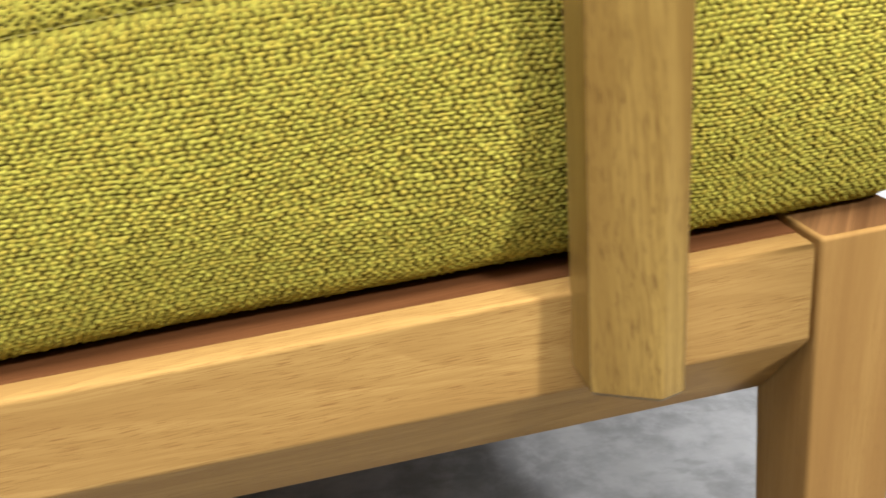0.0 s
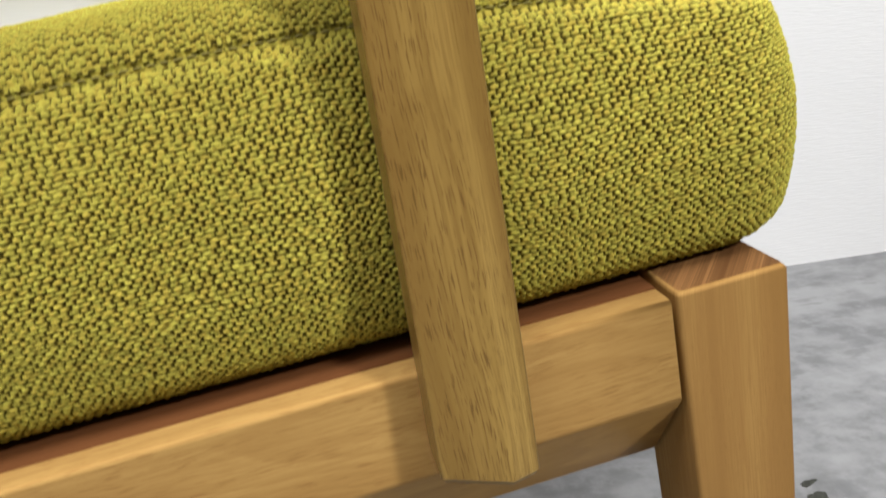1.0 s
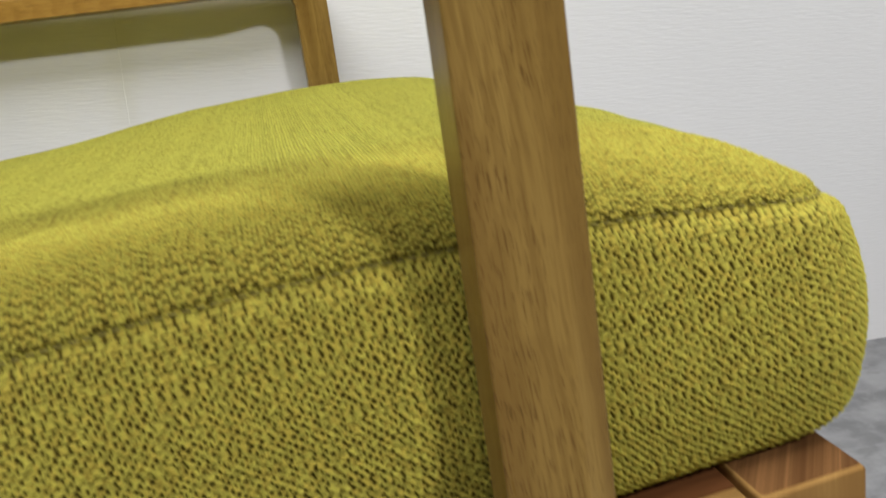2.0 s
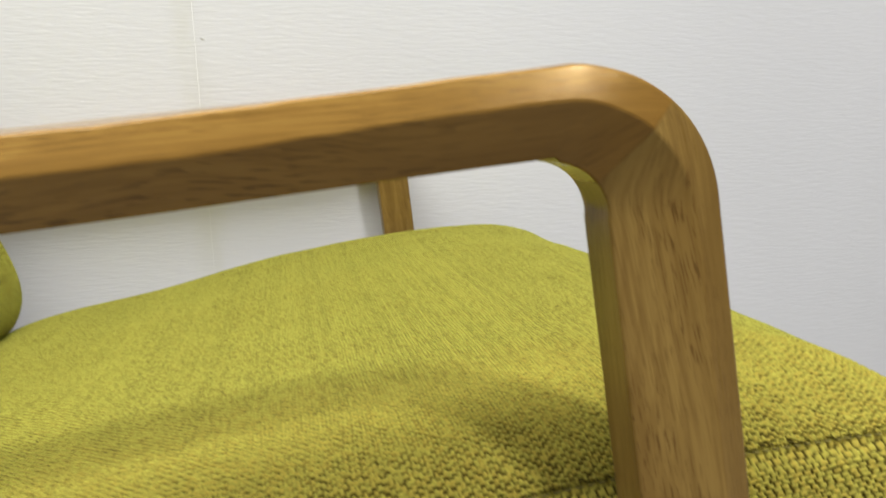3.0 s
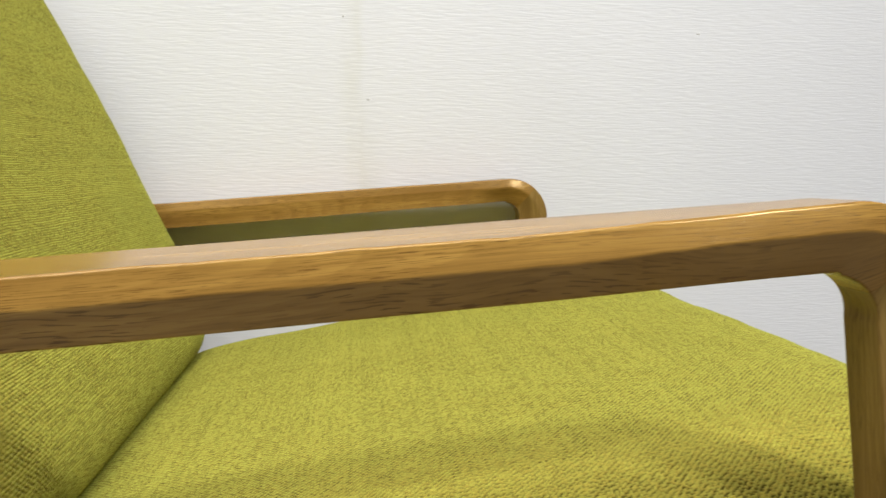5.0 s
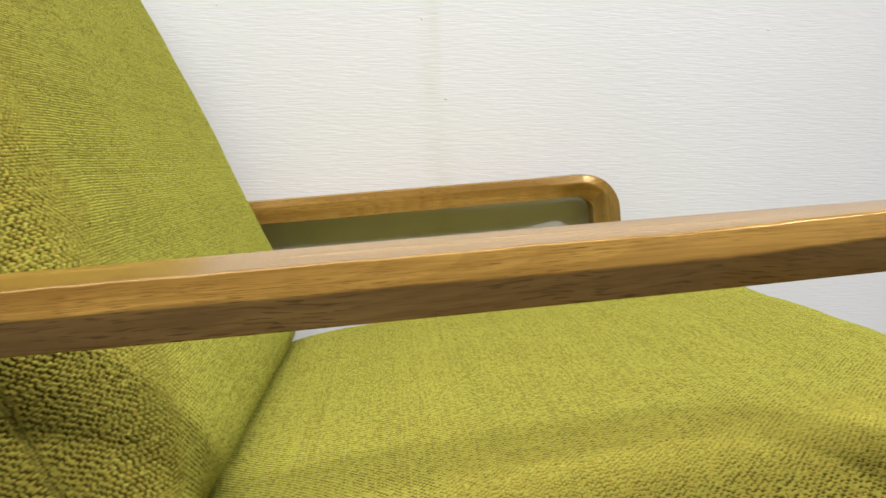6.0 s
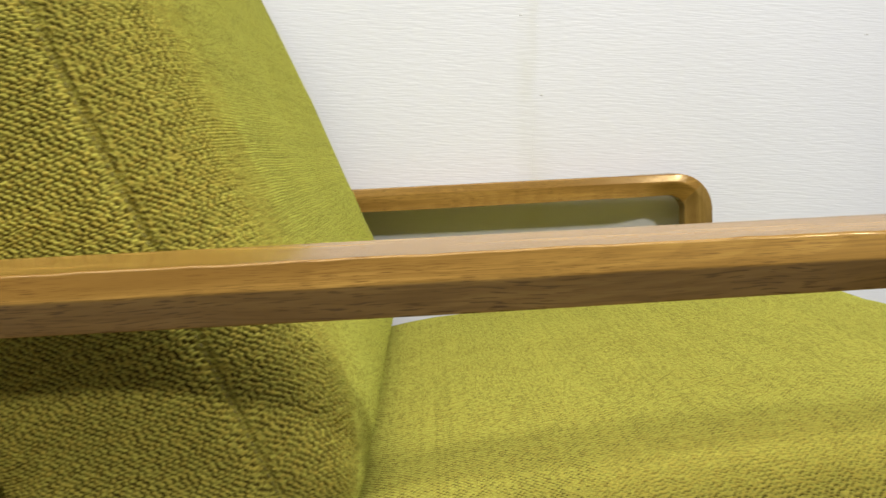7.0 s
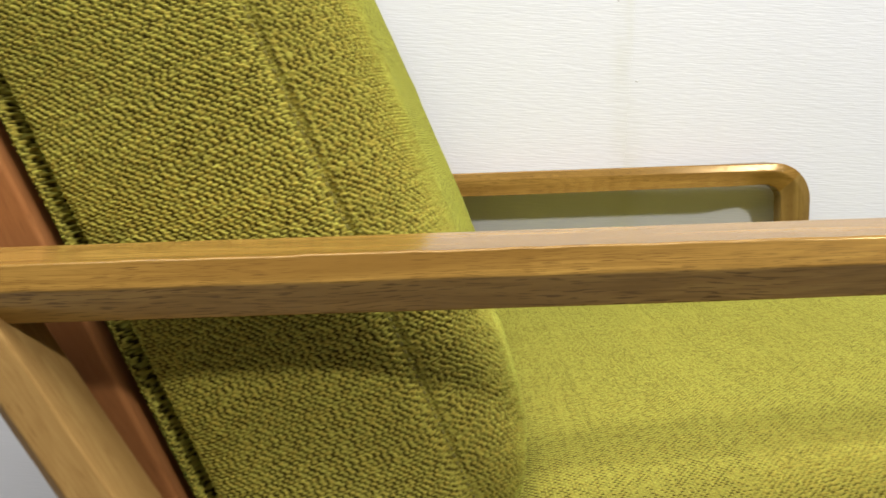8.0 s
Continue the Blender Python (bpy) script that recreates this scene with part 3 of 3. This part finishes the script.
def cushion(name, label, base, ax, az, length, width, corner, thick, crown, fall_a, fall_b, belly, dip, foot_round, near, span, step, deep, rows_along, bury, groove=0.0):
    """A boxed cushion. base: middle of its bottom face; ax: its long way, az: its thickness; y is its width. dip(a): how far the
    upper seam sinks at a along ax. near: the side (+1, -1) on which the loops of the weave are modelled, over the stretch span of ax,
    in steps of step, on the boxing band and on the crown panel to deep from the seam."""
    ay = az.cross(ax)
    BASE, AX, AY, AZ = (np.array(v) for v in (base, ax, ay, az))
    a, b = length / 2, width / 2
    # dense outline, with its normals, round the cushion
    pts, nor = [], []
    turn = np.linspace(0, math.pi / 2, 60)
    for cx, cy, ang in ((a - corner, b - corner, 0), (-(a - corner), b - corner, 90), (-(a - corner), -(b - corner), 180), (a - corner, -(b - corner), 270)):
        t = turn + radians(ang)
        n = np.stack([np.cos(t), np.sin(t)], -1)
        pts.append(np.array([cx, cy]) + corner * n)
        nor.append(n)
    pts, nor = np.concatenate(pts), np.concatenate(nor)
    pts, nor = np.concatenate([pts, pts[:1]]), np.concatenate([nor, nor[:1]])
    run = np.r_[0, np.cumsum(np.linalg.norm(np.diff(pts, axis=0), axis=1))]
    per = run[-1]
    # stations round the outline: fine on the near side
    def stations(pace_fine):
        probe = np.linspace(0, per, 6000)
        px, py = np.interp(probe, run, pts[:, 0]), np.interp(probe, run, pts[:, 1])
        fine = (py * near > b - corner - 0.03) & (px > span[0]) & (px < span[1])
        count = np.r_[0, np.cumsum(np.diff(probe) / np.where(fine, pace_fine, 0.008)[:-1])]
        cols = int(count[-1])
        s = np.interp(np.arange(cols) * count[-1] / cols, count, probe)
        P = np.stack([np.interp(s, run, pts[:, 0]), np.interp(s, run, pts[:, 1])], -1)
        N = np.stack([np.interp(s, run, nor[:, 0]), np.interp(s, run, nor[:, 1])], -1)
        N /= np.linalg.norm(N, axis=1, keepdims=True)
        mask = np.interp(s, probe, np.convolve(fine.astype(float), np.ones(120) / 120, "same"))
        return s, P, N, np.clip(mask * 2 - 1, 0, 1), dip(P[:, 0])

    s, P, N, mask, sink = stations(step)
    cols = len(s)

    def at(p, h):
        return BASE + p[..., :1] * AX + p[..., 1:] * AY + h[..., None] * AZ

    def puff(u, v, seed):
        return (value_noise(u * 10, v * 10, seed) - 0.5) * 0.0045 + (value_noise(u * 34, v * 34, seed + 5) - 0.5) * 0.0016

    holder = thing(name, label, "cushion")
    holder.matrix_basis = TURNED
    # boxing band
    rows = int(thick / step)
    f = np.linspace(0, 1, rows + 1)[:, None]
    h = f * (thick - sink)[None, :]
    out = belly * (1 - np.abs(2 * f - 1.06) ** 2.4) + puff(np.broadcast_to(s, h.shape), h, 6)
    low = np.clip(1 - h / foot_round, 0, 1)
    out -= foot_round * (1 - np.sqrt(1 - low**2)) + groove * np.exp(-(((h - 0.0082) / 0.0034) ** 2))
    to_seam = (thick - sink)[None, :] - h
    drawn = np.exp(-((to_seam / 0.0035) ** 2))
    out = out * (1 - drawn) - 0.0036 * drawn
    U, V = np.broadcast_to(s, h.shape), h
    grid = at(P[None] + N[None] * out[..., None], h)
    side = N[:, :1] * AX + N[:, 1:] * AY
    high, tone = weave(U, V, 0.07, 0.56, 0.14) if rows_along else weave(V, U, 0.11, 0.58, 0.19)
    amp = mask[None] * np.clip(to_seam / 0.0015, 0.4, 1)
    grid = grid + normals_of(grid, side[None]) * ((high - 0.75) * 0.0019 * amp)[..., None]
    # low spots of the cloth take the dark colour: warp plus painted pit shade
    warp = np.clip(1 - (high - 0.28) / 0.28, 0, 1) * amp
    wrap = lambda U, V, last: np.stack([np.c_[U, last], np.c_[V, V[:, :1]]], -1)  # noqa: E731
    grid_mesh("boxing_band", grid, wrap(U, V, np.full(rows + 1, per)), {"warp_shade": warp, "loop_tone": tone, "modelled": np.broadcast_to(mask, h.shape)}, True, GREEN, holder)
    # seam thread lying in the groove, drawn in at each stitch
    keep = np.unique(np.searchsorted(s, np.arange(0, per, 0.0011)).clip(0, cols - 1))
    stitch = np.sin(s[keep] * 2 * math.pi / 0.0046)
    c = at(P[keep] - N[keep] * (bury - 0.0010 * stitch)[:, None], thick - sink[keep] + 0.0003 * stitch)
    o = side[keep]
    ring = np.stack([c + o * 0.0006 * math.cos(t) + AZ * 0.0006 * math.sin(t) for t in (0, 1.57, 3.14, 4.71, 0)])
    grid_mesh("seam_thread", ring, np.zeros((5, len(keep) + 1, 2)), {}, True, THREAD, holder)["label"] = "dark sunken seam"
    # crown panel
    s, P, N, mask, sink = stations(step * 1.35)
    cols = len(s)
    # rows at even steps along the swelling cloth, then wider ones to the middle
    probe = np.linspace(0, deep, 4000)
    swell = crown * np.sqrt(1 - np.exp(-probe / fall_b)) * (1 - np.exp(-probe / 0.005))
    arc = np.r_[0, np.cumsum(np.hypot(np.diff(probe), np.diff(swell)))]
    d = np.r_[np.interp(np.arange(0, arc[-1], step * 1.35), arc, probe), deep + (b * 0.985 - deep) * np.linspace(0, 1, 36) ** 1.5]
    k = (1 - d / b)[:, None]
    p = P[None] * k[..., None]
    da, db = np.clip(a - np.abs(p[..., 0]), 0, None), np.clip(b - np.abs(p[..., 1]), 0, None)
    rise = crown * np.sqrt((1 - np.exp(-da / fall_a)) * (1 - np.exp(-db / np.where(p[..., 1] * near > 0, fall_b, 0.014))))
    rise = rise * (1 - np.exp(-d / 0.005))[:, None]
    inner = np.clip(d / 0.012, 0, 1)[:, None]
    rise = rise + puff(p[..., 0], p[..., 1], 1) * inner
    top = thick - dip(p[..., 0]) * (1 - (1 - np.exp(-da / 0.15)) * (1 - np.exp(-db / 0.15)) * (1 - np.exp(-d / 0.01))[:, None]) + rise
    flat = p - N[None] * (0.0036 * np.exp(-((d / 0.0028) ** 2)))[:, None, None]
    grid = at(flat, top)
    length_in = np.concatenate([np.zeros((1, cols)), np.cumsum(np.linalg.norm(np.diff(grid, axis=0), axis=-1), 0)])
    cloth = p - N[None] * ((length_in - d[:, None]) * np.exp(-((d / 0.05) ** 2))[:, None])[..., None]
    U, V = cloth[..., 0] + 3, cloth[..., 1] + 3
    high, tone = weave(V, U, 0.14, 0.535)
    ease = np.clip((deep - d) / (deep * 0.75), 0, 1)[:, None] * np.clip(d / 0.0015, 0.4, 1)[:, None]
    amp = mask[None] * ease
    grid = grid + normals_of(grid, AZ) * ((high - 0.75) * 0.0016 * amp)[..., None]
    # again warp and painted pit shade, by height
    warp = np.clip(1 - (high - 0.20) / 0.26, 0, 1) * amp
    grid_mesh("crown_panel", grid, wrap(U, V, U[:, 0]), {"warp_shade": warp, "loop_tone": tone, "modelled": amp}, True, GREEN, holder, cap_last=True)
    # bottom panel
    bm = bmesh.new()
    uv = bm.loops.layers.uv.new("UVMap")
    pick = slice(0, None, 12)
    face = bm.faces.new([bm.verts.new(c) for c in at(P[pick] - N[pick] * foot_round, np.zeros(len(P[pick])))])
    for l in face.loops:
        l[uv].uv = ((l.vert.co - base).dot(ax) + 6, l.vert.co.y)
    part("bottom_panel", bm, GREEN, holder, smooth=False)
    return holder


# seat: bottom line rises to the front with the frame, the upper seam is bowed
def seat_dip(q):
    return np.where(q > 0, 0.38 * q * q - 0.044 * q, 0.012 * np.tanh((0.25 * q * q - 0.044 * q) / 0.012))


SEAT_LEN = 0.596
seat_mid = Vector((0.2905, MID, 0.0)) - s_along * (SEAT_LEN / 2)
seat_mid.z = 0.2800 + 0.141 * seat_mid.x
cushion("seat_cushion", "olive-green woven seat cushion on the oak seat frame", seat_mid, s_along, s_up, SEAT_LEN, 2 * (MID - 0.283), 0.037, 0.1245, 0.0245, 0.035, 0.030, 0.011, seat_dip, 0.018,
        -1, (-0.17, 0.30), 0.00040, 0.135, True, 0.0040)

BACK_LEN = 0.616
back_foot = Vector((-0.4135, MID, 0.335)) - b_up * 0.024 - b_front * 0.006
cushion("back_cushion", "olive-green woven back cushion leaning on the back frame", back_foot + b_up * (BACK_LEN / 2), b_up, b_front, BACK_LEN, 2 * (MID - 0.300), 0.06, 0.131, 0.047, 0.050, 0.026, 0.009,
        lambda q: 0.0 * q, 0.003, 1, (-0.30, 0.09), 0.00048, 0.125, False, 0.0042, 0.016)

# ---- marks on wall and floor ----
def mark(x, z, wide, high):
    bm = bmesh.new()
    bmesh.ops.create_uvsphere(bm, u_segments=10, v_segments=6, radius=1)
    for v in bm.verts:
        v.co = Vector((x + v.co.x * wide * (1 + 0.3 * math.sin(5 * v.co.z)), WALL_Y - 0.0004 + v.co.y * 0.0003, z + v.co.z * high))
    part("scuff_mark", bm, SCUFF, wall, "small grey scuff")


for x, z, wide, high in ((0.246, 0.819, 0.0022, 0.0012), (-0.111, 0.774, 0.0016, 0.0012), (-0.080, 0.672, 0.0026, 0.0010), (-0.37, 0.789, 0.0013, 0.0010), (0.354, 0.763, 0.003, 0.0008)):
    mark(x, z, wide, high)


SMUDGE = plain("dark_smudge", (0.045, 0.047, 0.036, 1), 0.95, 0.5, 300.0)


def smudge(x, y, long, wide, turn, seed):
    """A thin dried smudge on the floor with an uneven rim."""
    bm = bmesh.new()
    rings = []
    for share, high in ((1.0, 0.00005), (0.85, 0.0004), (0.4, 0.0006)):
        ring = []
        for k in range(20):
            a = k * math.pi / 10
            r = share * (1 + 0.16 * math.sin(3 * a + seed) + 0.09 * math.sin(7 * a + 2 * seed))
            p = Vector((r * long * math.cos(a), r * wide * math.sin(a)))
            c, d = math.cos(turn), math.sin(turn)
            ring.append(bm.verts.new((x + p.x * c - p.y * d, y + p.x * d + p.y * c, GROUND + high)))
        rings.append(ring)
    for r0, r1 in zip(rings, rings[1:]):
        for k in range(20):
            bm.faces.new((r0[k], r0[(k + 1) % 20], r1[(k + 1) % 20], r1[k]))
    bm.faces.new(rings[-1])
    part("smudge", bm, SMUDGE, floor, "small dark dried smudge")


for args in ((0.487, 0.489, 0.010, 0.0085, 0.5, 1.0), (0.492, 0.510, 0.0095, 0.0035, 0.3, 2.0)):
    smudge(*args)
